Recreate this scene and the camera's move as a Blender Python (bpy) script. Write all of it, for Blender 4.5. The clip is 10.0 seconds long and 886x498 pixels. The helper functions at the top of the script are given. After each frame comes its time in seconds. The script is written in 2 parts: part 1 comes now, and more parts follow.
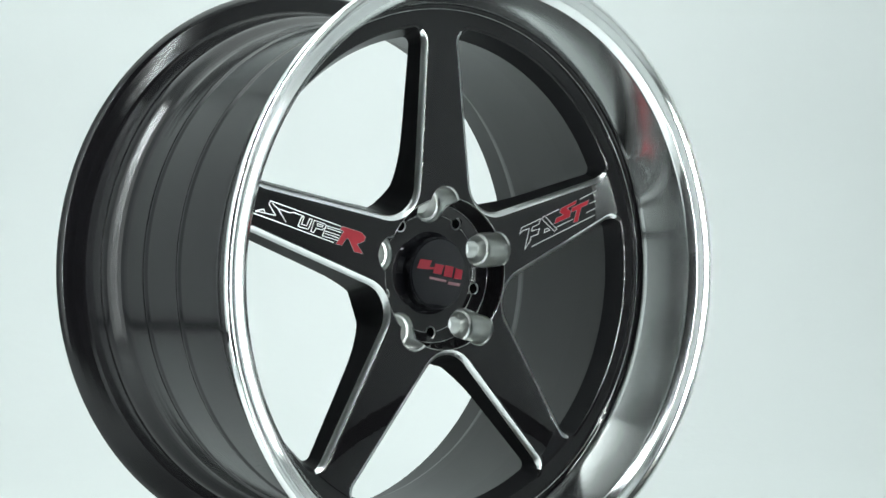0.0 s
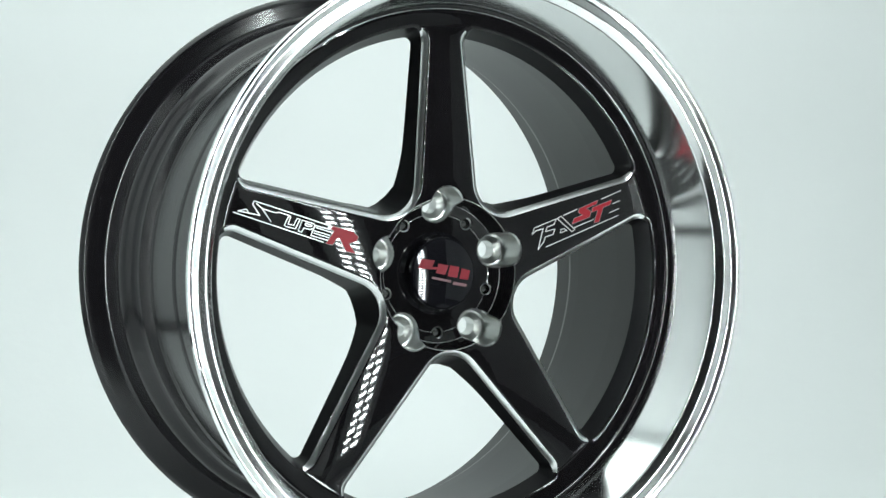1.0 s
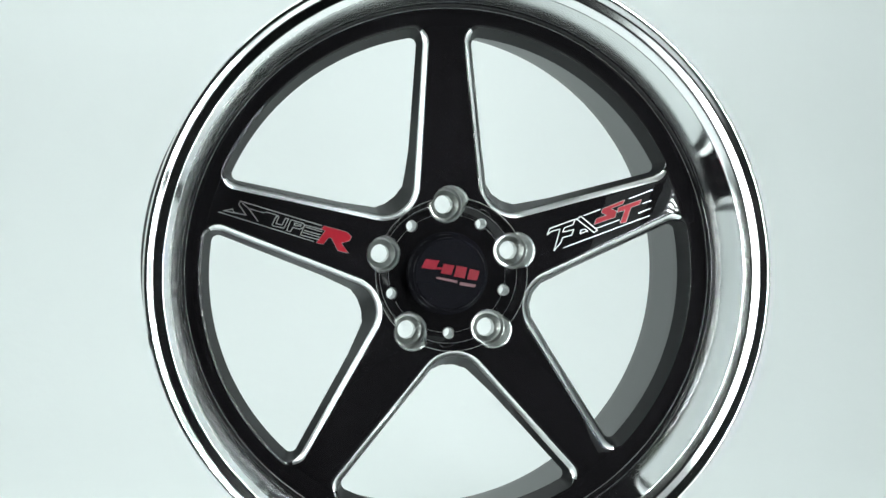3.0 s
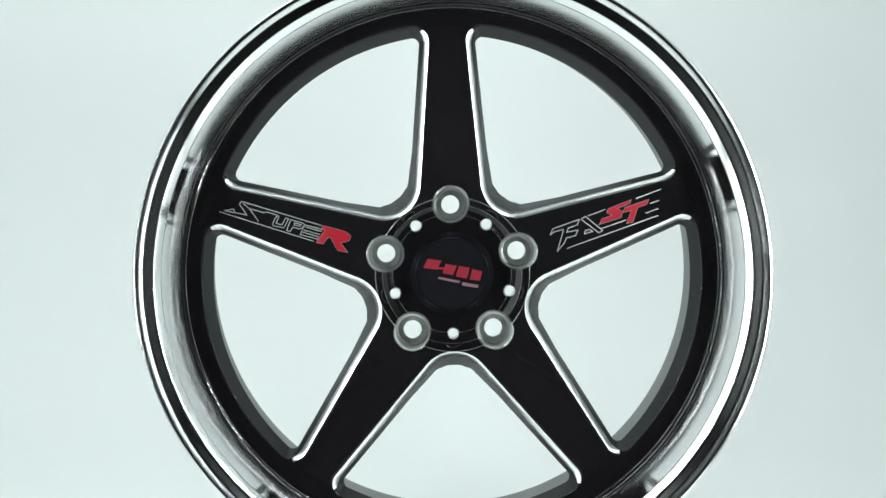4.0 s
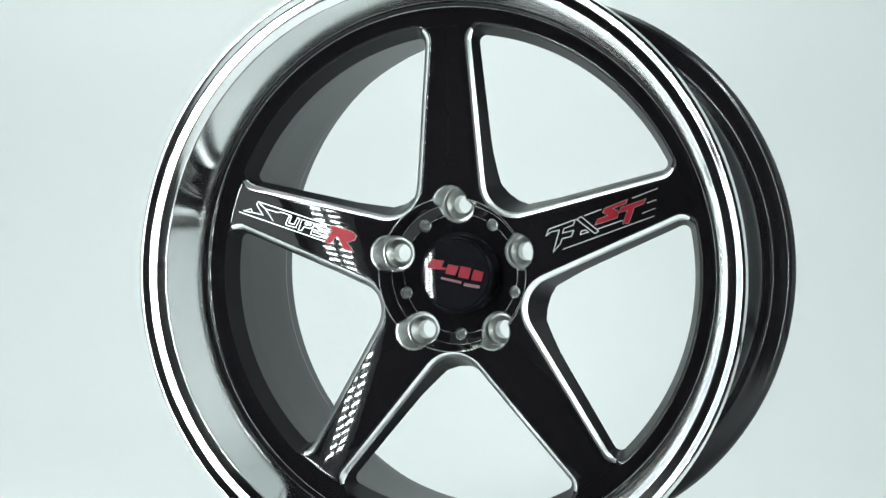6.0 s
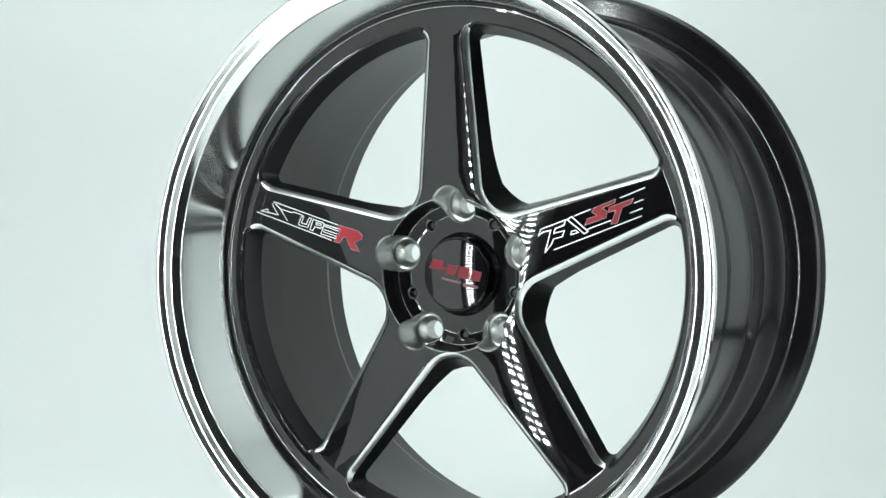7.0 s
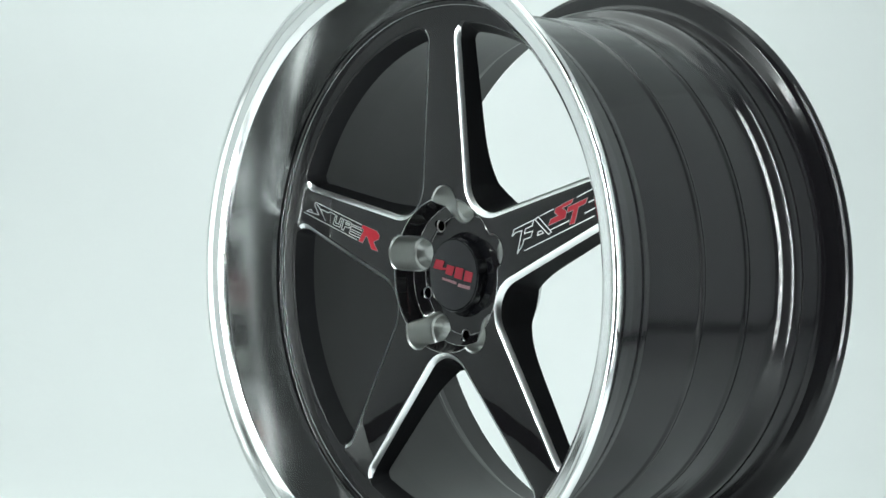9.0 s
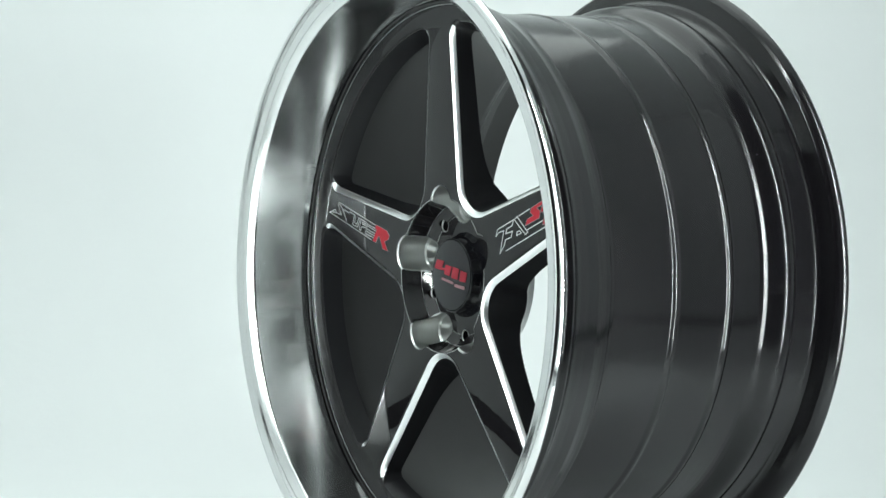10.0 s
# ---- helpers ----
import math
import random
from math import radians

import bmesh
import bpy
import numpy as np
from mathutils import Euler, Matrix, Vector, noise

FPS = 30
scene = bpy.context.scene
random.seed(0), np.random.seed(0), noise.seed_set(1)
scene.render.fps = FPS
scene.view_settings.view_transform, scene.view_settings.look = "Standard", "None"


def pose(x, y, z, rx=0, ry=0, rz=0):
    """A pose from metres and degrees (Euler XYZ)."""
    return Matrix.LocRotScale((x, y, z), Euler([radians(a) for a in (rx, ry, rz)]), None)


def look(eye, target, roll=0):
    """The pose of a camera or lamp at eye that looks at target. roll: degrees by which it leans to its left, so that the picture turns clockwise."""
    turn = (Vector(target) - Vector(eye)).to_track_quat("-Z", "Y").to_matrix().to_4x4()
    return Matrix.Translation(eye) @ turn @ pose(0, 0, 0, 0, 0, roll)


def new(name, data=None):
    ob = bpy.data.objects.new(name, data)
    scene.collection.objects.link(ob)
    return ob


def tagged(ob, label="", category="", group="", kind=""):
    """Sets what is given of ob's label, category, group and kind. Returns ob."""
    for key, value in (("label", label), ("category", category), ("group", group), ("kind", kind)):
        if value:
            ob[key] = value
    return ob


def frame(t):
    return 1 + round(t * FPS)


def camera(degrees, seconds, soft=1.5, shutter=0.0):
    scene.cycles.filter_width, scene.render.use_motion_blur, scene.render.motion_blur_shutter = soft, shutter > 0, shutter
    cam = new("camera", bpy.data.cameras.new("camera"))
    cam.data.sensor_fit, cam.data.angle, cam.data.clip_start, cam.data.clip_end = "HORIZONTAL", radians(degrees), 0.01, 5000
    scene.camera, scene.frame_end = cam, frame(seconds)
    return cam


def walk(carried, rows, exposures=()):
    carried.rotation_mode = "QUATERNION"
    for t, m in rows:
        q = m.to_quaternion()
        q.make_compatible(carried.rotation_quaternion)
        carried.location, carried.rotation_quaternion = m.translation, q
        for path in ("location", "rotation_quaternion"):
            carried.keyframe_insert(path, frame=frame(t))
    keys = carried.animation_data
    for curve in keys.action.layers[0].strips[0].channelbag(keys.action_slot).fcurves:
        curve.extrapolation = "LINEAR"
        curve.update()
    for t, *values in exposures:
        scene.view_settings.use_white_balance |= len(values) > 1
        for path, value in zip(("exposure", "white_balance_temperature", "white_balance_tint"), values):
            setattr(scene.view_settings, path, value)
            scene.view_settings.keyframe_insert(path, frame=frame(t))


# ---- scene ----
cam = camera(28.38, 10.0)
EYE = (0.0, -1.4245, 0.3031)
AIM = (0.0128, 0.0, 0.2716)
walk(cam, [(0.0, look(EYE, AIM, 0.2)), (10.0, look(EYE, AIM, 0.2))], [(0.0, 0.0), (10.0, 0.0)])

HUB = 0.2509          # height of the wheel's axis over the floor
ARM = (0.0206, 0.0005)  # offset of the hub from the axis of the turn
LEAN = 1.45           # degrees by which the star is turned from upright
# seconds, degrees of turn about the upright axis
TURN = [(0.0, 38.21), (0.5, 33.05), (1.0, 28.1), (1.5, 23.25), (2.0, 18.5), (2.5, 14.0),
        (4.0, 0.2), (4.5, -4.57), (5.0, -9.54), (5.5, -14.46), (7.0, -29.6), (7.5, -34.61),
        (8.0, -39.6), (8.5, -44.6), (9.0, -49.4), (9.5, -54.0), (10.0, -58.61)]

# ---- light ----
world = bpy.data.worlds.new("studio_dark")
scene.world = world
world.use_nodes = True
world.node_tree.nodes["Background"].inputs[0].default_value = (0.5, 0.55, 0.6, 1)
world.node_tree.nodes["Background"].inputs[1].default_value = 0.02
PANEL, DIODE_WEST, DIODE_EAST, SOFT_WEST, SOFT_EAST = 1.47, 190.0, 190.0, 1.4, 0.2      # strengths of the added ceiling panel, the diodes and the strip diffusers
COOL = (0.895, 1.0, 0.972)


# ---- materials ----
def material(name, color=(0.5, 0.5, 0.5), rough=0.5, metal=0.0, vary=0.0, scale=20.0, bump=0.0, bump_scale=60.0,
             rough_vary=0.0, glow=0.0, glow_color=(1, 1, 1), stretch=(1, 1, 1), coat=0.0, ior=1.5, aniso=0.0):
    m = bpy.data.materials.new(name)
    m.use_nodes = True
    nt = m.node_tree
    b = nt.nodes["Principled BSDF"]
    b.inputs["Base Color"].default_value = (*color, 1)
    b.inputs["Roughness"].default_value = rough
    b.inputs["Metallic"].default_value = metal
    b.inputs["IOR"].default_value = ior
    b.inputs["Coat Weight"].default_value = coat
    b.inputs["Coat Roughness"].default_value = 0.04
    b.inputs["Anisotropic"].default_value = aniso
    co = nt.nodes.new("ShaderNodeTexCoord")
    mp = nt.nodes.new("ShaderNodeMapping")
    mp.inputs["Scale"].default_value = stretch
    nt.links.new(co.outputs["Object"], mp.inputs["Vector"])

    def tex(s, detail=4.0):
        n = nt.nodes.new("ShaderNodeTexNoise")
        n.inputs["Scale"].default_value = s
        n.inputs["Detail"].default_value = detail
        nt.links.new(mp.outputs["Vector"], n.inputs["Vector"])
        return n

    if vary:
        r = nt.nodes.new("ShaderNodeMapRange")
        r.inputs["To Min"].default_value, r.inputs["To Max"].default_value = 1 - vary, 1 + vary
        nt.links.new(tex(scale).outputs["Fac"], r.inputs["Value"])
        mul = nt.nodes.new("ShaderNodeVectorMath")
        mul.operation = "SCALE"
        mul.inputs[0].default_value = color
        nt.links.new(r.outputs["Result"], mul.inputs["Scale"])
        nt.links.new(mul.outputs["Vector"], b.inputs["Base Color"])
    if rough_vary:
        r = nt.nodes.new("ShaderNodeMapRange")
        r.inputs["To Min"].default_value, r.inputs["To Max"].default_value = max(0.0, rough - rough_vary), rough + rough_vary
        nt.links.new(tex(scale * 2.7, 6.0).outputs["Fac"], r.inputs["Value"])
        nt.links.new(r.outputs["Result"], b.inputs["Roughness"])
    if bump:
        bp = nt.nodes.new("ShaderNodeBump")
        bp.inputs["Strength"].default_value = 1.0
        bp.inputs["Distance"].default_value = bump
        nt.links.new(tex(bump_scale, 2.0).outputs["Fac"], bp.inputs["Height"])
        nt.links.new(bp.outputs["Normal"], b.inputs["Normal"])
    if glow:
        b.inputs["Emission Color"].default_value = (*glow_color, 1)
        b.inputs["Emission Strength"].default_value = glow
    return m


def turned(name, color, rough, metal, pitch, depth, brushed=0.0, ior=1.5):
    """Metal or paint turned on a lathe: fine rings about the axis of the wheel."""
    m = material(name, color, rough, metal, ior=ior)
    nt = m.node_tree
    b = nt.nodes["Principled BSDF"]
    co = nt.nodes.new("ShaderNodeTexCoord")
    sp = nt.nodes.new("ShaderNodeSeparateXYZ")
    nt.links.new(co.outputs["Object"], sp.inputs[0])
    ln = nt.nodes.new("ShaderNodeVectorMath")
    ln.operation = "LENGTH"
    cb = nt.nodes.new("ShaderNodeCombineXYZ")
    nt.links.new(sp.outputs["X"], cb.inputs["X"])
    nt.links.new(sp.outputs["Z"], cb.inputs["Y"])
    nt.links.new(cb.outputs[0], ln.inputs[0])
    c2 = nt.nodes.new("ShaderNodeCombineXYZ")
    nt.links.new(ln.outputs["Value"], c2.inputs["X"])
    nt.links.new(sp.outputs["Y"], c2.inputs["Y"])
    n = nt.nodes.new("ShaderNodeTexNoise")
    n.inputs["Scale"].default_value = 1.0 / pitch
    n.inputs["Detail"].default_value = 3.0
    nt.links.new(c2.outputs[0], n.inputs["Vector"])
    bp = nt.nodes.new("ShaderNodeBump")
    bp.inputs["Distance"].default_value = depth
    nt.links.new(n.outputs["Fac"], bp.inputs["Height"])
    nt.links.new(bp.outputs["Normal"], b.inputs["Normal"])
    r = nt.nodes.new("ShaderNodeMapRange")
    r.inputs["To Min"].default_value, r.inputs["To Max"].default_value = rough * 0.7, rough * 1.4
    n2 = nt.nodes.new("ShaderNodeTexNoise")
    n2.inputs["Scale"].default_value = 14.0
    nt.links.new(co.outputs["Object"], n2.inputs["Vector"])
    nt.links.new(n2.outputs["Fac"], r.inputs["Value"])
    nt.links.new(r.outputs["Result"], b.inputs["Roughness"])
    if brushed:
        tg = nt.nodes.new("ShaderNodeTangent")
        tg.direction_type, tg.axis = "RADIAL", "Y"
        nt.links.new(tg.outputs["Tangent"], b.inputs["Tangent"])
        b.inputs["Anisotropic"].default_value = brushed
        b.inputs["Anisotropic Rotation"].default_value = 0.25
    return m


BLACK = material("gloss_black_paint", (0.0065, 0.0060, 0.0068), 0.022, vary=0.2, scale=30, bump=0.000028, bump_scale=75, rough_vary=0.01, ior=1.40)
CAST = material("black_paint_on_casting", (0.008, 0.008, 0.009), 0.35, vary=0.2, scale=40, ior=1.33)
BARREL = turned("black_barrel_paint", (0.0065, 0.006, 0.007), 0.15, 0.0, 0.004, 0.00002, ior=1.44)
SATIN = material("satin_black_inside", (0.017, 0.0155, 0.0172), 0.36, vary=0.15, scale=25, bump=0.00005, bump_scale=400)
FLANGE = turned("machined_flange", (0.86, 0.87, 0.87), 0.10, 1.0, 0.0006, 0.000002, 0.9)
CHROME = turned("polished_lip", (0.82, 0.83, 0.83), 0.125, 1.0, 0.0009, 0.000001, 0.75)
MACHINED = material("machined_edge_metal", (0.88, 0.89, 0.89), 0.28, 1.0)
BORE = material("machined_bore_metal", (0.57, 0.58, 0.57), 0.29, 1.0, vary=0.04, scale=150, stretch=(1, 0.15, 1), rough_vary=0.03)
ETCH = material("engraved_line_metal", (0.60, 0.61, 0.61), 0.42, 0.95, vary=0.15, scale=400)
RED = material("red_enamel", (0.27, 0.005, 0.015), 0.45, vary=0.15, scale=300, ior=1.35)
OUTLINE = material("dull_outline_metal", (0.30, 0.26, 0.27), 0.5, 0.7, vary=0.15, scale=400)
CAPBLACK = material("cap_black_resin", (0.007, 0.007, 0.009), 0.035, rough_vary=0.015, ior=1.42)
CAPRED = material("cap_red_print", (0.19, 0.010, 0.02), 0.5, vary=0.2, scale=500, ior=1.3)
CAPGREY = material("cap_grey_print", (0.17, 0.09, 0.10), 0.5, vary=0.2, scale=500, ior=1.3)
WHITE = material("white_backdrop", (0.84, 0.86, 0.86), 0.75, vary=0.015, scale=3, bump=0.0003, bump_scale=60)
DARK = material("dark_studio_wall", (0.012, 0.012, 0.013), 0.8, vary=0.2, scale=6, bump=0.001, bump_scale=30)
DARKFLOOR = material("dark_studio_floor", (0.02, 0.02, 0.021), 0.6, vary=0.25, scale=8, bump=0.0005, bump_scale=40)
ALU = material("brushed_aluminium", (0.55, 0.56, 0.57), 0.35, 1.0, vary=0.08, scale=60, stretch=(1, 1, 0.1))
DIFFUSER = material("fill_panel_diffuser", (0.8, 0.8, 0.8), 0.6, glow=PANEL, glow_color=COOL)
LED_WEST = material("diode_glow_west", (0.9, 0.9, 0.9), 0.4, glow=DIODE_WEST, glow_color=(0.91, 1.0, 0.99))
LED_EAST = material("diode_glow_east", (0.9, 0.9, 0.9), 0.4, glow=DIODE_EAST, glow_color=(0.91, 1.0, 0.99))
STRIP_WEST = material("strip_diffuser_west", (0.8, 0.8, 0.8), 0.6, glow=SOFT_WEST, glow_color=COOL)
STRIP_EAST = material("strip_diffuser_east", (0.5, 0.5, 0.5), 0.6, glow=SOFT_EAST, glow_color=COOL)
HAZE = material("strip_board_white", (0.4, 0.42, 0.42), 0.5, vary=0.05, scale=50)


# ---- mesh helpers ----
def mesh_of(name, verts, faces, mats, index=None, smooth=None):
    me = bpy.data.meshes.new(name)
    me.from_pydata([tuple(v) for v in verts], [], faces)
    for m in mats:
        me.materials.append(m)
    if index:
        me.polygons.foreach_set("material_index", index)
    if smooth is not None:
        me.polygons.foreach_set("use_smooth", [True] * len(me.polygons))
        me.set_sharp_from_angle(angle=radians(smooth))
    me.update()
    return me


def part(name, me, parent, label=""):
    ob = new(name, me)
    ob.parent = parent
    return tagged(ob, label)


def box(name, x0, y0, z0, x1, y1, z1, mat, bevel=0.0):
    bm = bmesh.new()
    bmesh.ops.create_cube(bm, size=1.0)
    for v in bm.verts:
        v.co = Vector(((x0 + x1) / 2 + v.co.x * (x1 - x0), (y0 + y1) / 2 + v.co.y * (y1 - y0), (z0 + z1) / 2 + v.co.z * (z1 - z0)))
    if bevel:
        bmesh.ops.bevel(bm, geom=bm.edges[:], offset=bevel, segments=2, affect="EDGES")
    me = bpy.data.meshes.new(name)
    bm.to_mesh(me)
    bm.free()
    me.materials.append(mat)
    return me


def lathe(name, profile, mats, bands=None, n=240, closed=False, smooth=28):
    """Turns (radius, depth) pairs about the Y axis."""
    verts, faces, index = [], [], []
    if not closed:
        # hold the shading of long straight stretches with loops close to their ends
        held, held_bands = [], []
        for s, (p, q) in enumerate(zip(profile, profile[1:])):
            d = math.hypot(q[0] - p[0], q[1] - p[1])
            steps = [0.0] + ([0.0006 / d, 1 - 0.0006 / d] if d > 0.003 else [])
            held += [(p[0] + (q[0] - p[0]) * g, p[1] + (q[1] - p[1]) * g) for g in steps]
            held_bands += [bands[s] if bands else 0] * len(steps)
        profile, bands = held + [profile[-1]], held_bands
    k = len(profile)
    for i in range(n):
        a = 2 * math.pi * i / n
        for r, y in profile:
            verts.append((r * math.cos(a), y, r * math.sin(a)))
    for i in range(n):
        j = (i + 1) % n
        for s in range(k if closed else k - 1):
            q = (s + 1) % k
            faces.append((i * k + s, j * k + s, j * k + q, i * k + q))
            index.append(bands[s] if bands else 0)
    return mesh_of(name, verts, faces, mats, index, smooth)


# ---- setting ----
BASE = -0.03          # the paper lies this far under the turntable's top


def sweep():
    """White paper: floor, a wide curve and the back, in one sheet."""
    pts = [(-0.62, BASE)]
    back, rad = 1.25, 0.45
    for i in range(25):
        a = math.pi / 2 * i / 24
        pts.append((back - rad + rad * math.sin(a), BASE + rad - rad * math.cos(a)))
    pts.append((back, 1.9))
    verts, faces = [], []
    for side in (0.0, -0.004):
        for y, z in pts:
            verts += [(-1.0, y - side, z + side), (1.0, y - side, z + side)]
    m = len(pts)
    for s in range(2):
        for i in range(m - 1):
            a = (s * m + i) * 2
            faces.append((a, a + 1, a + 3, a + 2) if s == 0 else (a, a + 2, a + 3, a + 1))
    me = mesh_of("backdrop", verts, faces, [WHITE], None, 30)
    tagged(new("backdrop", me), "seamless white paper backdrop curving up behind the wheel", "backdrop", kind="structure")


sweep()
tagged(new("floor", box("floor", -2.2, -2.8, -0.09, 2.2, 1.5, BASE - 0.006, DARKFLOOR)), "dark studio floor under the white paper", "floor", kind="structure")
tagged(new("wall_west", box("wall_west", -1.04, -0.66, BASE - 0.004, -1.0, 1.3, 1.36, WHITE)), "white side panel of the photo booth", "wall", kind="structure")
tagged(new("wall_east", box("wall_east", 1.0, -0.60, BASE - 0.004, 1.04, 1.3, 1.36, WHITE)), "white side panel of the photo booth", "wall", kind="structure")
tagged(new("ceiling", box("ceiling", -1.04, -0.45, 1.36, 1.04, 1.3, 1.40, WHITE)), "white top panel of the photo booth", "ceiling", kind="structure")
tagged(new("wall_south", box("wall_south", -2.2, -2.86, -0.09, 2.2, -2.8, 2.4, DARK)), "dark studio wall behind the camera", "wall", kind="structure")
tagged(new("wall_north", box("wall_north", -2.2, 1.5, -0.09, 2.2, 1.56, 2.4, DARK)), "dark studio wall behind the booth", "wall", kind="structure")
tagged(new("wall_studio_west", box("wall_studio_west", -2.26, -2.8, -0.09, -2.2, 1.5, 2.4, DARK)), "dark studio side wall", "wall", kind="structure")
tagged(new("wall_studio_east", box("wall_studio_east", 2.2, -2.8, -0.09, 2.26, 1.5, 2.4, DARK)), "dark studio side wall", "wall", kind="structure")
tagged(new("ceiling_studio", box("ceiling_studio", -2.26, -2.86, 2.4, 2.26, 1.56, 2.46, DARK)), "dark studio ceiling", "ceiling", kind="structure")


# Strips in dark colour stand in for the shaded gap between panel and paper.
for side in (-1, 1):
    x0, x1 = sorted((side * 0.985, side * 0.999))
    tagged(new("baseboard", box("baseboard", x0, -0.59, BASE, x1, 0.8, BASE + 0.045, DARK, 0.002)), "dark strip along the foot of the side panel", "baseboard", kind="structure")

# ---- the turntable ----
table = tagged(new("turntable"), "round white turntable with a dark rim under the wheel", "turntable")
part("plate", lathe("plate", [(0.0, 0.0), (0.350, 0.0), (0.354, -0.002), (0.354, -0.006), (0.0, -0.006)], [WHITE], n=160), table)
# The gap's shadow round the plate is put into this rim's dark colour.
part("rim", lathe("rim", [(0.350, -0.006), (0.358, -0.007), (0.358, BASE), (0.350, BASE)], [DARK], n=160, closed=True), table, "dark rim")
for piece in table.children:
    piece.matrix_basis = Matrix.Rotation(radians(90), 4, "X")

# ---- lamps of the booth: an added ceiling fill and the two bars ----
def fill_panel():
    # Unseen fill added to brighten the booth and its backdrop from above.
    top = tagged(new("fill_panel"), "flat white light panel under the booth's top", "light panel")
    top.location = (-0.20, 0.42, 1.355)
    part("diffuser", box("diffuser", -0.7, -0.5, -0.03, 0.7, 0.5, -0.02, DIFFUSER), top, "glowing white diffuser sheet")
    part("frame", box("frame", -0.72, -0.52, -0.02, 0.72, 0.52, 0.005, ALU, 0.003), top, "thin aluminium frame")


def led_bar(x, y, tall, lean, board):
    """An upright bar with two columns of diodes that faces the wheel."""
    top = tagged(new("led_bar"), "upright aluminium light bar with white diodes and a diffuser strip", "light bar", "light bars beside the wheel")
    top.matrix_basis = Matrix.Translation((x, y, BASE if y > -0.6 else BASE - 0.006)) @ Matrix.Rotation(math.atan2(-y, -x) - math.pi / 2, 4, "Z")
    part("channel", box("channel", -0.035, -0.03, 0.010, 0.035, 0.0, tall, ALU, 0.003), top)
    part("board", box("board", -0.03, 0.0, 0.03, 0.03, 0.002, tall - 0.02, HAZE), top, "white circuit board")
    part("diffuser", box("diffuser", -0.05 - board, -0.012, 0.03, -0.05, -0.006, tall, STRIP_WEST if x < 0 else STRIP_EAST, 0.001), top, "softly glowing white diffuser strip")
    part("diffuser_arm", box("diffuser_arm", -0.05 - board * 0.5, -0.028, 0.9, -0.03, -0.012, 0.92, ALU, 0.002), top)
    part("foot", box("foot", -0.09, -0.09, 0.0, 0.09, 0.05, 0.012, ALU, 0.003), top, "flat steel foot")
    verts, faces = [], []
    z = 0.05
    while z < tall - 0.04:
        for cx in (-0.0100, 0.0100):
            a = len(verts)
            w, h = 0.0060, 0.0020
            verts += [(cx - w, 0.0035, z - h), (cx + w, 0.0035, z - h), (cx + w, 0.0035, z + h), (cx - w, 0.0035, z + h)]
            faces.append((a + 3, a + 2, a + 1, a))
        z += 0.0132
    tagged(part("diodes", mesh_of("diodes", verts, faces, [LED_WEST if x < 0 else LED_EAST]), top, "small glowing white diodes"), kind="stuff")
    for piece in top.children:
        if piece.name.split(".")[0] != "foot":
            piece.matrix_basis = Matrix.Translation((0, 0, 0.3)) @ Matrix.Rotation(radians(lean), 4, "Y") @ Matrix.Translation((0, 0, -0.3))


fill_panel()
led_bar(0.460, -0.425, 1.25, -3.0, 0.06)
led_bar(-0.467, -0.399, 1.25, -1.5, 0.17)

# ---- the wheel ----
wheel = tagged(new("alloy_wheel"), "five-spoke gloss black alloy wheel with a deep polished lip, standing upright", "car wheel")

# lip: polished, from the ring round the spokes out to the rim's edge
LIP = [(0.2148, -0.0036), (0.2170, -0.0036), (0.2176, -0.0040), (0.2180, -0.0050), (0.2186, -0.0054), (0.2192, -0.0060), (0.2196, -0.0080), (0.2202, -0.0125),
       (0.2240, -0.0330), (0.2280, -0.0545), (0.2283, -0.0556), (0.2287, -0.0562), (0.2310, -0.0583), (0.2334, -0.0603), (0.2340, -0.0608),
       (0.2348, -0.0610), (0.2360, -0.0610), (0.2408, -0.0610), (0.2417, -0.0612), (0.2424, -0.0617), (0.2440, -0.0627), (0.2455, -0.0637),
       (0.2462, -0.0640), (0.2472, -0.0640), (0.2482, -0.0638), (0.2490, -0.0630), (0.2494, -0.0618), (0.2494, -0.0590)]
part("lip", lathe("lip", LIP, [CHROME, FLANGE, BLACK], [2 if r < 0.2194 else 0 if y > -0.0560 else 1 for r, y in LIP], n=320), wheel, "deep mirror-polished outer lip")

def drum(y):
    """Radius of the drum between the step and the rear hump, with its two soft ribs."""
    r = 0.2104 + 0.0036 * (y - 0.013) / 0.113
    for mid in (0.0685, 0.1178):
        d = abs(y - mid)
        if d < 0.0045:
            r += 0.0010 * math.cos(math.pi * d / 0.0090) ** 2
    return r


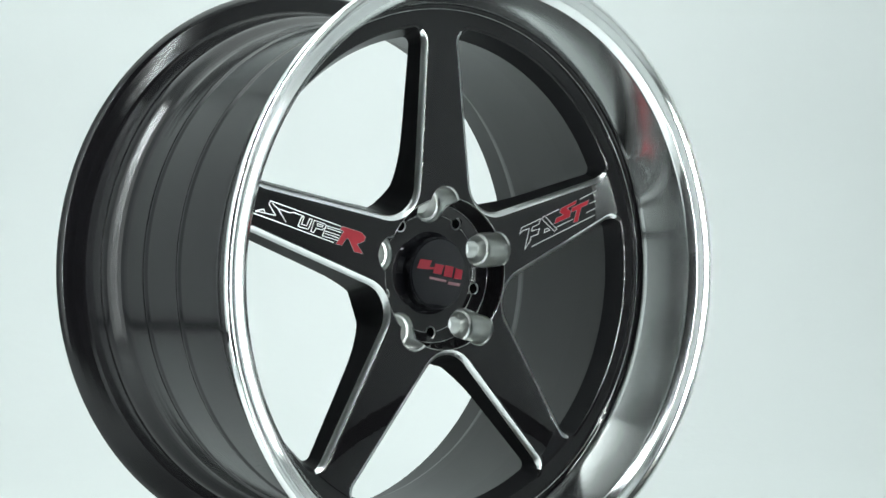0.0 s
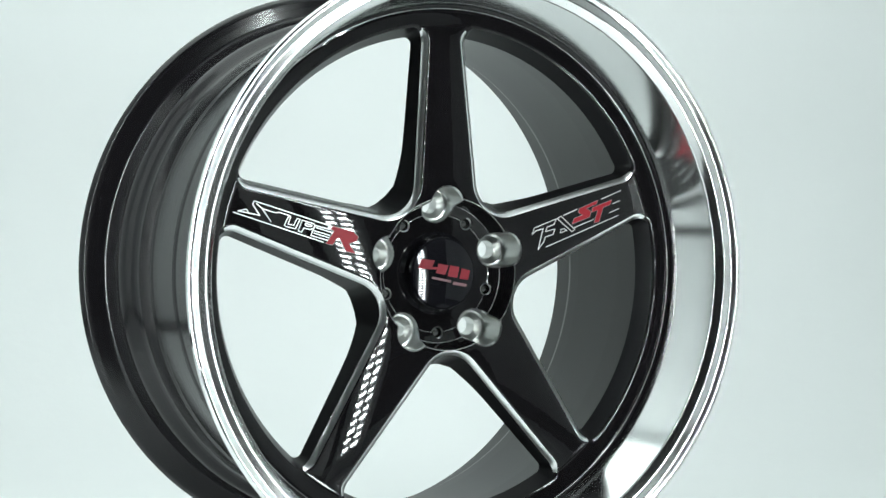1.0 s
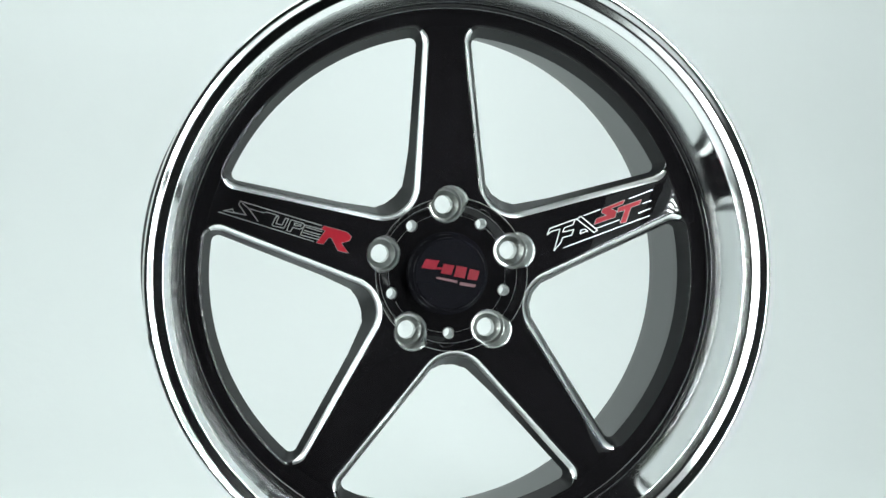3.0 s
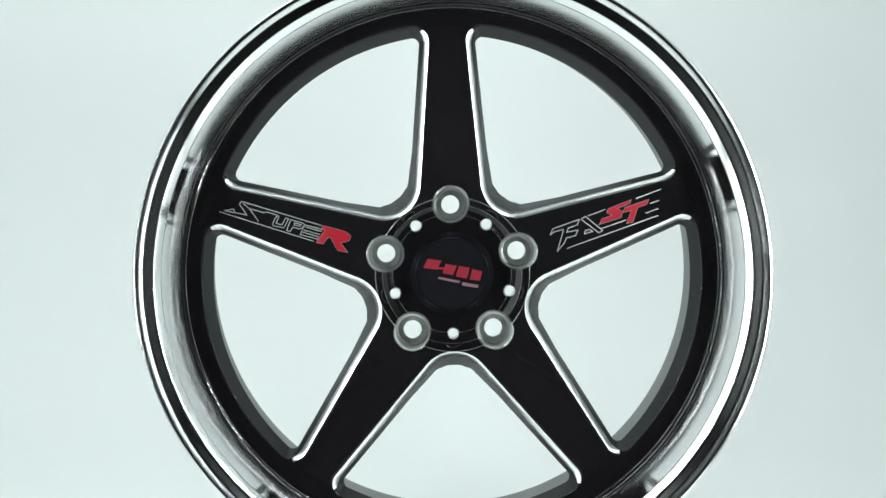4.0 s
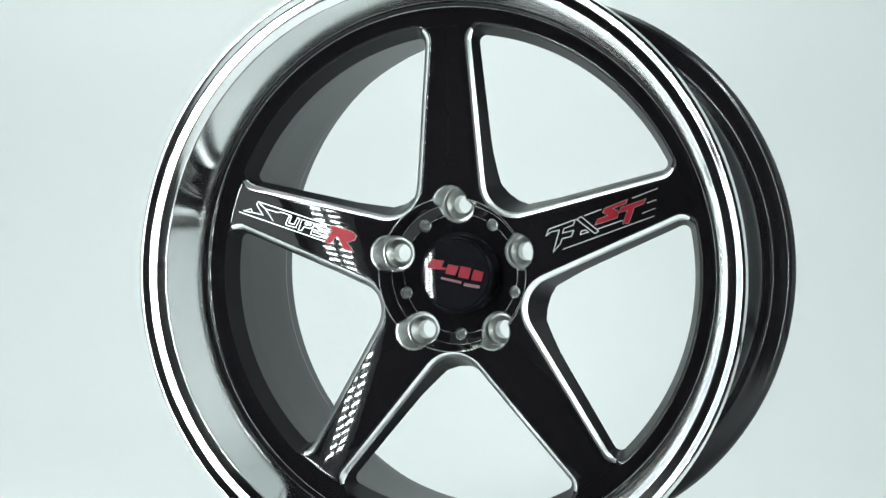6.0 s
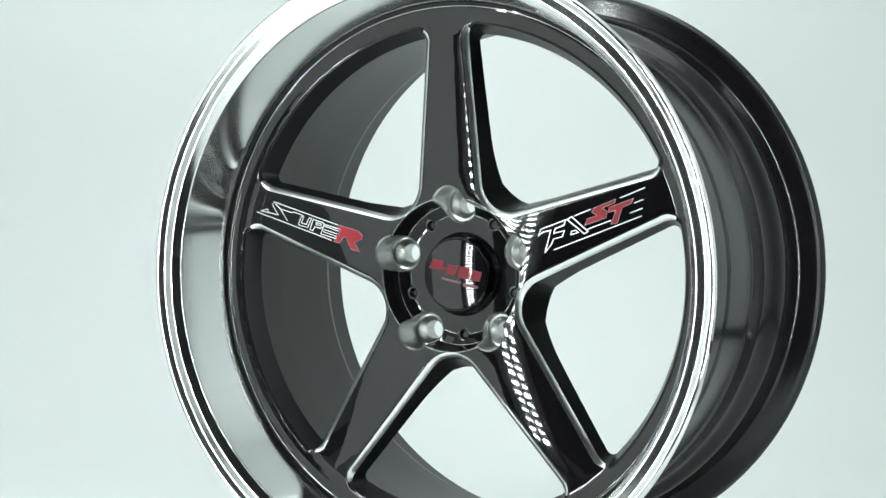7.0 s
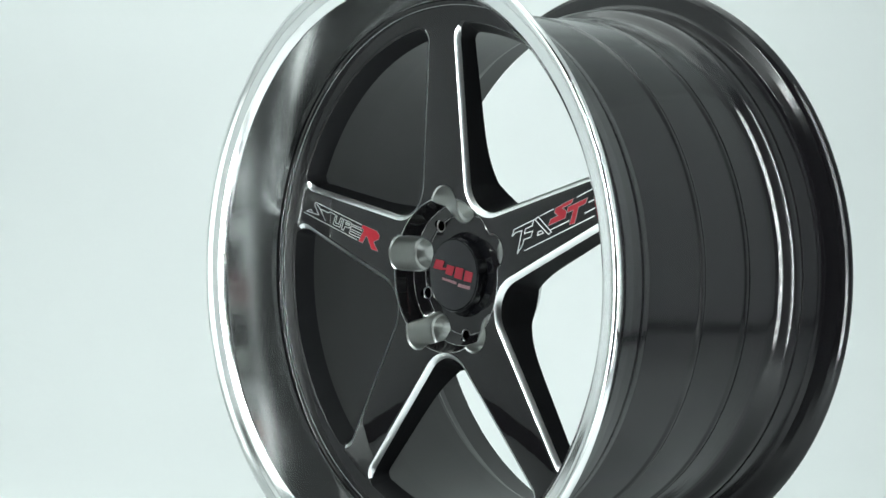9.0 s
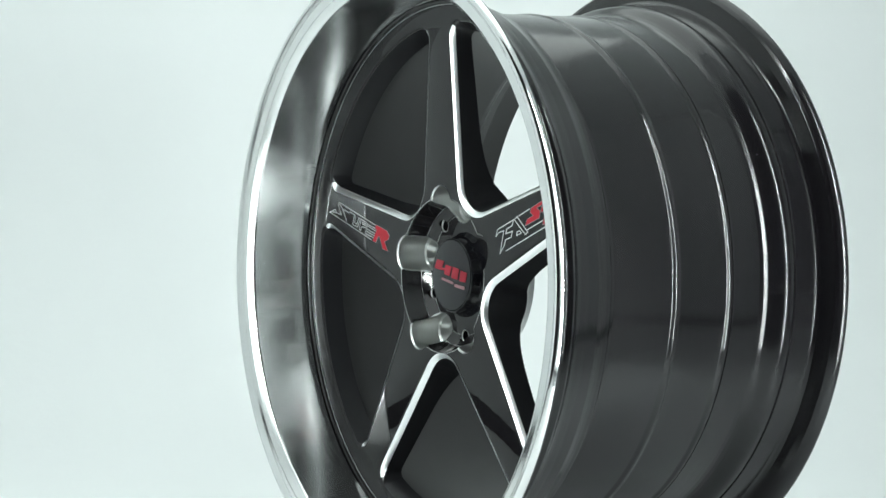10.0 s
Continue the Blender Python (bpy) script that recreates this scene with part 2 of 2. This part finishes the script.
DRUM = [(drum(y), y) for y in [0.013, 0.020, 0.035, 0.050] + [0.0631 + 0.0006 * k for k in range(19)]
        + [0.078, 0.090, 0.104] + [0.1124 + 0.0006 * k for k in range(19)] + [0.126, 0.134]]
OUTER = [(0.2494, -0.0590), (0.2489, -0.0574), (0.2462, -0.0556), (0.2410, -0.0540), (0.2360, -0.0518), (0.2318, -0.0485), (0.2290, -0.0445), (0.2281, -0.0420), (0.2279, -0.0405), (0.2284, -0.0390), (0.2291, -0.0374),
         (0.2294, -0.0360), (0.2290, -0.0346), (0.2279, -0.0328), (0.2266, -0.0300), (0.2256, -0.0270),
         (0.2234, -0.0185), (0.2212, -0.0080), (0.2192, -0.0030), (0.2180, 0.0010), (0.2172, 0.0050), (0.2160, 0.0066), (0.2120, 0.0088), (0.2108, 0.0100)] + DRUM + [
         (0.2146, 0.1405), (0.2150, 0.1455), (0.2156, 0.1488), (0.2168, 0.1520), (0.2186, 0.1548), (0.2206, 0.1572), (0.2226, 0.1596), (0.2241, 0.1616), (0.2251, 0.1640), (0.2257, 0.1668), (0.2258, 0.1692),
         (0.2255, 0.1712), (0.2250, 0.1722), (0.2252, 0.1735), (0.2284, 0.1870), (0.2292, 0.1890), (0.2312, 0.1906), (0.2380, 0.1920), (0.2440, 0.1936), (0.2470, 0.1952),
         (0.2488, 0.1978), (0.2497, 0.2005), (0.2494, 0.2022), (0.2480, 0.2031), (0.2450, 0.2028)]
INNER = [(0.2400, 0.1975), (0.2290, 0.1925), (0.2240, 0.1885), (0.2222, 0.1640), (0.2180, 0.1545), (0.2112, 0.1470), (0.2098, 0.1425), (0.2090, 0.1280),
         (0.2064, 0.0600), (0.2058, 0.0300), (0.2058, 0.0150)]
part("barrel", lathe("barrel", OUTER, [BARREL], n=320), wheel, "gloss black outer barrel with raised ribs")
part("barrel_lining", lathe("barrel_lining", [OUTER[-1]] + INNER, [SATIN], n=240), wheel, "satin black inside of the barrel")

# -- one fifth of the face: hub, spoke and ring, cut by half a window on each side --
SLOPE, HALF = 0.0826, 0.0306          # half the spoke's width is HALF - SLOPE * distance
FILLET, CORNER, RING = 0.030, 0.012, 0.2035
Q = math.sqrt(1 + SLOPE * SLOPE)
S36, C36 = math.sin(math.pi / 5), math.cos(math.pi / 5)
PCD, BORE_R, SEAT_R, PIN_R, PIN_C = 0.05715, 0.0148, 0.0076, 0.0046, 0.0496
CAP_R = 0.0335
FRONT = [(0.0, 0.0226), (0.0489, 0.0226), (0.0493, 0.0221), (0.0500, 0.0220), (0.0572, 0.0170), (0.0578, 0.0160), (0.0615, 0.0014), (0.0619, 0.0005), (0.0630, 0.0), (0.0650, 0.0),
         (0.1985, 0.0), (0.2005, 0.0), (0.2030, -0.0004), (0.2052, -0.0010), (0.2090, -0.0020), (0.2128, -0.0031), (0.2152, -0.0034), (0.3, -0.0034)]
STEPS = [r for r, y in FRONT[1:-2]]
BACK = [(0.0, 0.046), (0.0655, 0.046), (0.070, 0.0405), (0.074, 0.0355), (0.080, 0.0292), (0.086, 0.0258), (0.092, 0.0235), (0.100, 0.0216),
        (0.113, 0.0199), (0.125, 0.0190), (0.155, 0.0176), (0.185, 0.0162), (0.3, 0.0160)]


def level(table, r):
    return float(np.interp(r, [a for a, b in table], [b for a, b in table]))


def fall(r):
    """How far the spoke's face rolls off at its very edge."""
    return 0.00035 * min(1.0, max(0.0, (r - 0.066) / 0.008))


def window_point(i, o, n=(14, 16, 12, 14)):
    """Point i of half a window's outline, drawn in by o; (across, along) the spoke."""
    a, ri, ro, ra = HALF + o * Q, FILLET - o, CORNER - o * 0.8, RING - o
    c = (a + ri * Q) / (S36 + SLOPE * C36)
    cu, cs = c * S36, c * C36
    nu, ns = 1 / Q, SLOPE / Q
    b, m = a + ro * Q, ra - ro
    s = (b * SLOPE + math.sqrt(b * b * SLOPE ** 2 - (1 + SLOPE ** 2) * (b * b - m * m))) / (1 + SLOPE ** 2)
    ou, os_ = b - SLOPE * s, s
    p1, p2 = (cu - ri * nu, cs - ri * ns), (ou - ro * nu, os_ - ro * ns)
    n1, n2, n3, n4 = n
    if i < n1:
        a0, a1 = math.atan2(-C36, -S36), math.atan2(-ns, -nu) 
        if a1 > a0:
            a1 -= 2 * math.pi
        t = a0 + (a1 - a0) * i / n1
        return cu + ri * math.cos(t), cs + ri * math.sin(t)
    i -= n1
    if i < n2:
        f = i / n2
        return p1[0] + (p2[0] - p1[0]) * f, p1[1] + (p2[1] - p1[1]) * f
    i -= n2
    if i < n3:
        a0, a1 = math.atan2(-ns, -nu) + 2 * math.pi, math.atan2(os_, ou)
        t = a0 + (a1 - a0) * i / n3
        return ou + ro * math.cos(t), os_ + ro * math.sin(t)
    i -= n3
    a0, a1 = math.atan2(os_, ou), math.pi / 2 - math.pi / 5
    t = a0 + (a1 - a0) * i / n4
    return ra * math.cos(t), ra * math.sin(t)


WIN = 14 + 16 + 12 + 14


def inset(i, wide, narrow):
    f = min(1.0, max(0.0, (i - 33) / 8.0))
    return wide + (narrow - wide) * f


EDGE0 = [window_point(i, 0.0) for i in range(WIN + 1)]
EDGE1 = [window_point(i, inset(i, 0.0044, 0.0006)) for i in range(WIN + 1)]
EDGE2 = [window_point(i, float(np.interp(i, [0, 10, 14, 18, 30, 40], [0.0140, 0.0125, 0.0105, 0.0086, 0.0080, 0.0075]))) for i in range(WIN + 1)]


def arc(r, a0, a1, n):
    return [(r * math.cos(a0 + (a1 - a0) * i / n), r * math.sin(a0 + (a1 - a0) * i / n)) for i in range(n + 1)]


from mathutils.geometry import delaunay_2d_cdt

RIGHT, LEFT = math.pi / 2 - math.pi / 5, math.pi / 2 + math.pi / 5


def fill(edge, holes, rings, table, reach, soft=()):
    """Triangulates the fifth and lifts it to the depth that table gives; soft: lines along the edge, over which the face rolls off."""
    mirror = [(-u, s) for u, s in edge]
    loop = arc(CAP_R, LEFT, RIGHT, 24) + edge + arc(reach, RIGHT, LEFT, 40) + mirror[::-1]
    pts, cons = [], []

    def chain(line, close):
        a = len(pts)
        pts.extend(line)
        k = len(line)
        cons.extend((a + i, a + (i + 1) % k) for i in range(k if close else k - 1))

    chain(loop, True)
    for (cx, cy), r in holes:
        chain([(cx + r * math.cos(2 * math.pi * i / 48), cy + r * math.sin(2 * math.pi * i / 48)) for i in range(48)], True)
    for line in soft:
        chain(line, False)
        chain([(-u, s) for u, s in line], False)
    for r in rings:
        chain(arc(r, LEFT, RIGHT, 60), False)
    vs, es, fs, _, _, _ = delaunay_2d_cdt([Vector(p) for p in pts], cons, [], 0, 1e-7)
    poly = np.array(loop)

    def inside(x, y):
        a, b = poly, np.roll(poly, -1, 0)
        hit = ((a[:, 1] > y) != (b[:, 1] > y)) & (x < (b[:, 0] - a[:, 0]) * (y - a[:, 1]) / (b[:, 1] - a[:, 1] + 1e-15) + a[:, 0])
        return hit.sum() % 2 == 1

    faces = []
    for f in fs:
        c = sum((vs[i] for i in f), Vector((0, 0))) / len(f)
        if not inside(c.x, c.y) or any((c.x - h[0]) ** 2 + (c.y - h[1]) ** 2 < (r * 0.9995) ** 2 for h, r in holes):
            continue
        faces.append(tuple(f))
    border = np.array(edge)
    start, way = border[:-1], np.diff(border, axis=0)

    def roll(v):
        if not soft:
            return 0.0
        q = np.array((abs(v.x), v.y))
        g = np.clip(((q - start) * way).sum(1) / (way * way).sum(1), 0, 1)
        d = np.hypot(*(start + way * g[:, None] - q).T).min()
        return fall(v.length) * max(0.0, 1 - d / 0.0018) ** 2

    return [(v.x, level(table, v.length) + roll(v), v.y) for v in vs], faces


def spoke_meshes():
    pins = [((PIN_C * math.cos(RIGHT), PIN_C * math.sin(RIGHT)), PIN_R), ((PIN_C * math.cos(LEFT), PIN_C * math.sin(LEFT)), PIN_R)]
    v, f = fill(EDGE0, [((0, PCD), BORE_R)] + pins, STEPS, FRONT, 0.2150, [[window_point(i, -o) for i in range(7, WIN + 1)] for o in (0.0006, 0.0012, 0.0018)])
    verts, faces = list(v), list(f)

    def strip(top, bottom, flip=False):
        a = len(verts)
        k = len(top)
        verts.extend(top)
        verts.extend(bottom)
        for i in range(k - 1):
            q = (a + i, a + i + 1, a + k + i + 1, a + k + i)
            faces.append(q[::-1] if flip else q)

    walls = [len(faces)]
    for sgn in (1, -1):
        wall0 = [(sgn * u, level(FRONT, math.hypot(u, s)) + inset(i, 0.0037, 0.0006), s) for i, (u, s) in enumerate(EDGE1)]
        wall1 = [(sgn * u, level(BACK, math.hypot(u, s)), s) for u, s in EDGE2]
        strip(wall0, wall1, sgn < 0)
    walls.append(len(faces))
    # pins and seat holes through the hub
    for (cx, cy), r in pins:
        ring_ = [(cx + r * math.cos(2 * math.pi * i / 24), cy + r * math.sin(2 * math.pi * i / 24)) for i in range(25)]
        strip([(x, 0.0226, y) for x, y in ring_], [(x, 0.046, y) for x, y in ring_])
    v2, f2 = fill(EDGE2, [((0, PCD), SEAT_R)] + pins, [r for r, y in BACK[1:-1]], BACK, 0.2085)
    a = len(verts)
    verts.extend(v2)
    faces.extend(tuple(i + a for i in q[::-1]) for q in f2)
    index = [1 if walls[0] <= i < walls[1] else 0 for i in range(len(faces))]
    body = mesh_of("spoke", verts, faces, [BLACK, CAST], index, 20)
    # bright chamfer along the window
    edges = []
    for sgn in (1, -1):
        verts, faces = [], []
        rows = []
        for k in range(6):
            g = k / 5
            bow = 0.0005 * math.sin(math.pi * g)
            row = []
            for i in range(WIN + 1):
                (u0, s0), (u1, s1) = EDGE0[i], EDGE1[i]
                u, s = u0 + (u1 - u0) * g, s0 + (s1 - s0) * g
                y0, y1 = level(FRONT, math.hypot(u0, s0)) + fall(math.hypot(u0, s0)), level(FRONT, math.hypot(u1, s1)) + inset(i, 0.0037, 0.0006)
                row.append((sgn * u, y0 + (y1 - y0) * g - bow * inset(i, 1, 0.1), s))
            rows.append(row)
        for row in rows:
            verts.extend(row)
        n = WIN + 1
        for k in range(5):
            for i in range(n - 1):
                q = (k * n + i, k * n + i + 1, (k + 1) * n + i + 1, (k + 1) * n + i)
                faces.append(q if sgn > 0 else q[::-1])
        edges.append(mesh_of("machined_edge", verts, faces, [MACHINED, BLACK], [1 if f % (n - 1) >= 37 else 0 for f in range(len(faces))], 40))
    # counterbore, cone seat and hole
    verts, faces = [], []
    n = 64
    for i in range(n):
        a = 2 * math.pi * i / n
        c, s = math.cos(a), math.sin(a)
        x, y = (BORE_R + 0.0006) * c, PCD + (BORE_R + 0.0006) * s
        deep = level(FRONT, math.hypot(x, y))
        verts.append((x, deep - 0.0003, y))
        verts.append(((BORE_R - 0.0006) * c, deep + 0.0008, PCD + (BORE_R - 0.0006) * s))
        for r, d in ((BORE_R - 0.0006, 0.0262), (BORE_R - 0.0012, 0.0268), (0.0118, 0.0272), (SEAT_R, 0.0335), (SEAT_R, 0.0462)):
            verts.append((r * c, d, PCD + r * s))
    for i in range(n):
        j = (i + 1) % n
        for k in range(6):
            faces.append((i * 7 + k, i * 7 + k + 1, j * 7 + k + 1, j * 7 + k))
    bore = mesh_of("lug_hole", verts, faces, [BORE], None, 25)
    return body, edges, bore


def bead_meshes():
    """Metal beads that put the glints of rounded edges into colour, on the hub's steps and the ring, left out where the
    holes cut them.
    """
    made = []

    def bead(r, y, a0, a1, thick):
        n = max(3, int((a1 - a0) / radians(1.2)))
        verts, faces = [], []
        for i in range(n + 1):
            a = math.pi / 2 + a0 + (a1 - a0) * i / n
            for k in range(7):
                t = math.pi * (k / 6) * 1.1 - 0.05 * math.pi
                q = r + thick * math.cos(t)
                verts.append((q * math.cos(a), y - thick * math.sin(t), q * math.sin(a)))
        for i in range(n):
            for k in range(6):
                p = i * 7 + k
                faces.append((p, p + 7, p + 8, p + 1))
        # Bare metal on a black edge draws its bright glint line.
        made.append(mesh_of("edge_glint", verts, faces, [BORE], None, 80))

    for r, y, thick in ((0.0628, 0.0001, 0.0002), (0.0575, 0.0165, 0.00018), (0.0491, 0.0224, 0.00018)):
        cut = BORE_R + 0.0007
        gap = math.acos((r * r + PCD * PCD - cut * cut) / (2 * r * PCD))
        end = math.pi / 5 - (0.105 if r < 0.05 else 0.0)
        bead(r, y, gap, end, thick)
        bead(r, y, -end, -gap, thick)
    bead(0.2162, -0.0036, -math.pi / 5, math.pi / 5, 0.0002)
    return made


BEADS = bead_meshes()
BODY, EDGES, HOLE = spoke_meshes()
spokes = []
for k in range(5):
    sp = part("spoke", BODY, wheel)
    sp.matrix_basis = Matrix.Rotation(-radians(LEAN + 72 * k), 4, "Y")
    part("machined_edge", EDGES[0], sp, "bright machined chamfer")
    part("machined_edge", EDGES[1], sp, "bright machined chamfer")
    for bead_mesh in BEADS:
        part("edge_glint", bead_mesh, sp)
    part("lug_hole", HOLE, sp, "bare machined bolt hole with a cone seat")
    spokes.append(sp)
part("hub_bore", lathe("hub_bore", [(CAP_R, 0.0226), (CAP_R, 0.046)], [BLACK], n=96), wheel)

# bright rims of the five pin holes
for k in range(5):
    rim = part("pin_hole_rim", lathe("pin_hole_rim", [(PIN_R - 0.0003, 0.0232), (PIN_R, 0.0226), (PIN_R + 0.0005, 0.0223), (PIN_R + 0.0008, 0.0227)], [BORE], n=32), wheel, "bare metal rim of a small hole")
    turn = math.pi / 2 - math.pi / 5 + radians(LEAN + 72 * k)
    rim.location = (PIN_C * math.cos(turn), 0.0, PIN_C * math.sin(turn))

# centre cap
DOME, CAP_Y = 0.26, 0.0080          # radius of the cap's dome and the depth of its crown
cap_line = [(0.0283 * k / 10, CAP_Y + (0.0283 * k / 10) ** 2 / (2 * DOME)) for k in range(11)]
cap_line += [(0.0287, 0.0107), (0.0291, 0.0101), (0.0296, 0.0101), (0.0302, 0.0109), (0.0306, 0.0130), (0.0316, 0.0185), (0.0345, 0.0224), (0.0336, 0.0240), (0.0336, 0.0440), (0.0, 0.0440)]
cap = part("centre_cap", lathe("centre_cap", cap_line, [CAPBLACK], n=128, smooth=35), wheel, "domed gloss black centre cap")


# -- lettering: raised hair-thin pieces on the spokes and the cap --
def plate(points, base, top):
    """A flat piece with the given outline (millimetres), between two depths."""
    pts = [(x / 1000, z / 1000) for x, z in points]
    k = len(pts)
    vs, _, fs, _, _, _ = delaunay_2d_cdt([Vector(p) for p in pts], [(i, (i + 1) % k) for i in range(k)], [], 1, 1e-8)
    n = len(vs)
    verts = [(v.x, top, v.y) for v in vs] + [(v.x, base, v.y) for v in vs]
    faces = [tuple(f) for f in fs]
    faces += [(i, (i + 1) % k, n + (i + 1) % k, n + i) for i in range(k)]
    return verts, faces


def stroke(lines, width, base, top):
    verts, faces = [], []
    for line in lines:
        for (x0, z0), (x1, z1) in zip(line, line[1:]):
            d = math.hypot(x1 - x0, z1 - z0)
            ux, uz = (x1 - x0) / d, (z1 - z0) / d
            h = width / 2
            a = len(verts)
            x0, z0, x1, z1 = x0 - ux * h * 0.8, z0 - uz * h * 0.8, x1 + ux * h * 0.8, z1 + uz * h * 0.8
            ring_ = [(x0 - uz * h, z0 + ux * h), (x1 - uz * h, z1 + ux * h), (x1 + uz * h, z1 - ux * h), (x0 + uz * h, z0 - ux * h)]
            for y in (top, base):
                verts += [(x / 1000, y, z / 1000) for x, z in ring_]
            faces += [(a, a + 1, a + 2, a + 3)] + [(a + i, a + (i + 1) % 4, a + 4 + (i + 1) % 4, a + 4 + i) for i in range(4)]
    return verts, faces


def on_dome(points, lift):
    """A piece laid on the cap's dome."""
    verts, faces = plate(points, 1.0, 0.0)
    return [(x, CAP_Y + (x * x + z * z) / (2 * DOME) + (0.001 if y > 0.5 else -lift), z) for x, y, z in verts], faces


def on(parent, name, geo, mat, label):
    ob = part(name, mesh_of(name, geo[0], geo[1], [mat]), parent, label)
    ob.matrix_basis = parent.matrix_basis.inverted()
    return ob


LINE = 0.75
SUPER = {
    "letter_s": [[(-185.3, 51.2), (-167.3, 47.8), (-173.2, 56.4), (-171.6, 58.9)], [(-185.3, 51.2), (-178.1, 52.6), (-176.9, 50.1)],
                 [(-170.1, 57.1), (-164.5, 52.5), (-157.9, 42.9), (-165.4, 53.1), (-153.6, 49.7), (-151.0, 50.3), (-141.8, 47.4), (-144.6, 44.8)]],
    "letter_u": [[(-143.2, 46.9), (-146.6, 40.1), (-145.4, 39.1), (-137.2, 37.3), (-133.3, 44.8), (-135.8, 45.4), (-138.6, 39.9), (-143.5, 41.1), (-141.1, 46.6), (-143.2, 46.9)]],
    "letter_p": [[(-131.5, 44.1), (-134.9, 35.5), (-132.1, 34.6), (-129.9, 38.0), (-124.7, 36.7), (-121.0, 38.0), (-120.4, 40.1), (-121.9, 41.4), (-131.5, 44.1)],
                 [(-128.7, 41.6), (-123.1, 40.1), (-123.8, 38.9), (-128.7, 39.8), (-128.7, 41.6)]],
    "letter_e": [[(-105.3, 36.1), (-120.5, 40.0), (-123.9, 32.0), (-108.7, 28.1)], [(-119.3, 38.2), (-106.6, 34.5)], [(-120.8, 35.7), (-107.8, 32.1)], [(-121.4, 33.9), (-108.7, 30.2)]],
    "rule": [[(-171.6, 58.9), (-106.9, 39.5)], [(-189.0, 50.2), (-113.5, 26.8)]],
}
FAST = {
    "letter_f": [[(79.5, 32.3), (81.6, 37.5), (103.2, 45.2), (101.4, 40.7), (94.1, 38.1), (92.9, 34.6), (102.0, 36.6), (100.2, 32.0), (92.6, 30.0), (91.1, 25.9), (85.4, 19.3), (90.3, 36.9), (83.5, 35.3), (79.5, 32.3)]],
    "letter_a": [[(104.4, 45.3), (108.0, 47.6), (122.2, 36.2), (119.2, 34.3), (104.4, 45.3)], [(107.5, 33.4), (108.1, 36.2), (111.6, 37.0), (113.9, 35.4), (107.5, 33.4)]],
    "rule": [[(110.5, 48.2), (124.1, 53.3)], [(121.4, 37.8), (140.8, 44.7)], [(93.4, 21.6), (166.5, 48.3)], [(149.3, 62.3), (168.9, 69.8)], [(161.0, 58.4), (167.9, 60.9)], [(157.4, 50.5), (167.1, 54.2)]],
}
LETTER_R = [(-105.0, 39.5), (-86.5, 34.6), (-82.5, 30.8), (-84.0, 27.3), (-90.8, 25.4), (-84.9, 17.4), (-93.6, 19.2), (-99.2, 29.7), (-101.3, 29.7), (-105.3, 24.4), (-111.2, 25.6), (-103.8, 35.5), (-107.2, 36.7)]
LETTER_S = [(126.7, 54.1), (145.3, 61.4), (144.1, 58.1), (133.8, 54.1), (138.3, 52.0), (137.3, 46.8), (119.1, 40.8), (121.4, 45.8), (129.6, 48.6), (125.3, 50.7)]
LETTER_T = [(139.8, 55.0), (159.9, 61.8), (158.0, 57.5), (150.9, 55.1), (146.6, 42.6), (141.4, 41.9), (145.3, 52.6), (139.0, 50.8)]
for words, sp in ((SUPER, spokes[1]), (FAST, spokes[4])):
    for name, lines in words.items():
        on(sp, name, stroke(lines, LINE, 0.0004, -0.0003), ETCH, "engraved silver outline")
for name, shape, sp in (("letter_r", LETTER_R, spokes[1]), ("letter_s", LETTER_S, spokes[4]), ("letter_t", LETTER_T, spokes[4])):
    on(sp, name, plate(shape, 0.0004, -0.0003), RED, "red enamel letter")
    on(sp, "letter_rim", stroke([shape + shape[:1]], 0.30, 0.0004, -0.00036), OUTLINE, "thin dull outline")

# the maker's mark on the cap: slanted plain bars
BARS = [[(-24.0, 5.0), (-20.2, 12.4), (-8.9, 11.0), (-12.5, 3.6)], [(-12.0, 5.8), (-6.7, 5.4), (-7.7, 3.5), (-12.9, 4.0)], [(-5.5, 8.3), (3.7, 6.8), (0.6, -0.8), (-8.0, 0.6)],
        [(5.3, 6.9), (14.2, 5.2), (12.0, -3.6), (3.0, -2.1)], [(16.4, 4.2), (24.6, 2.3), (22.6, -5.4), (14.2, -4.4)]]
for shape in BARS:
    on(cap, "mark_bar", on_dome(shape, 0.0005), CAPRED, "dull red bar")
for shape in ([(-11.3, -2.2), (6.1, -5.5), (5.7, -7.5), (-11.6, -4.0)], [(8.4, -6.7), (21.5, -8.8), (20.8, -11.2), (7.7, -9.2)]):
    on(cap, "mark_line", on_dome(shape, 0.0007), CAPGREY, "small greyish bar")


def motions():
    rows = []
    for t, a in TURN:
        rows.append((t, pose(0, 0, HUB, 0, 0, a) @ pose(ARM[0], ARM[1], 0, -0.08)))
    walk(wheel, rows)
    walk(table, [(t, pose(0, 0, 0, 0, 0, a)) for t, a in TURN])


motions()
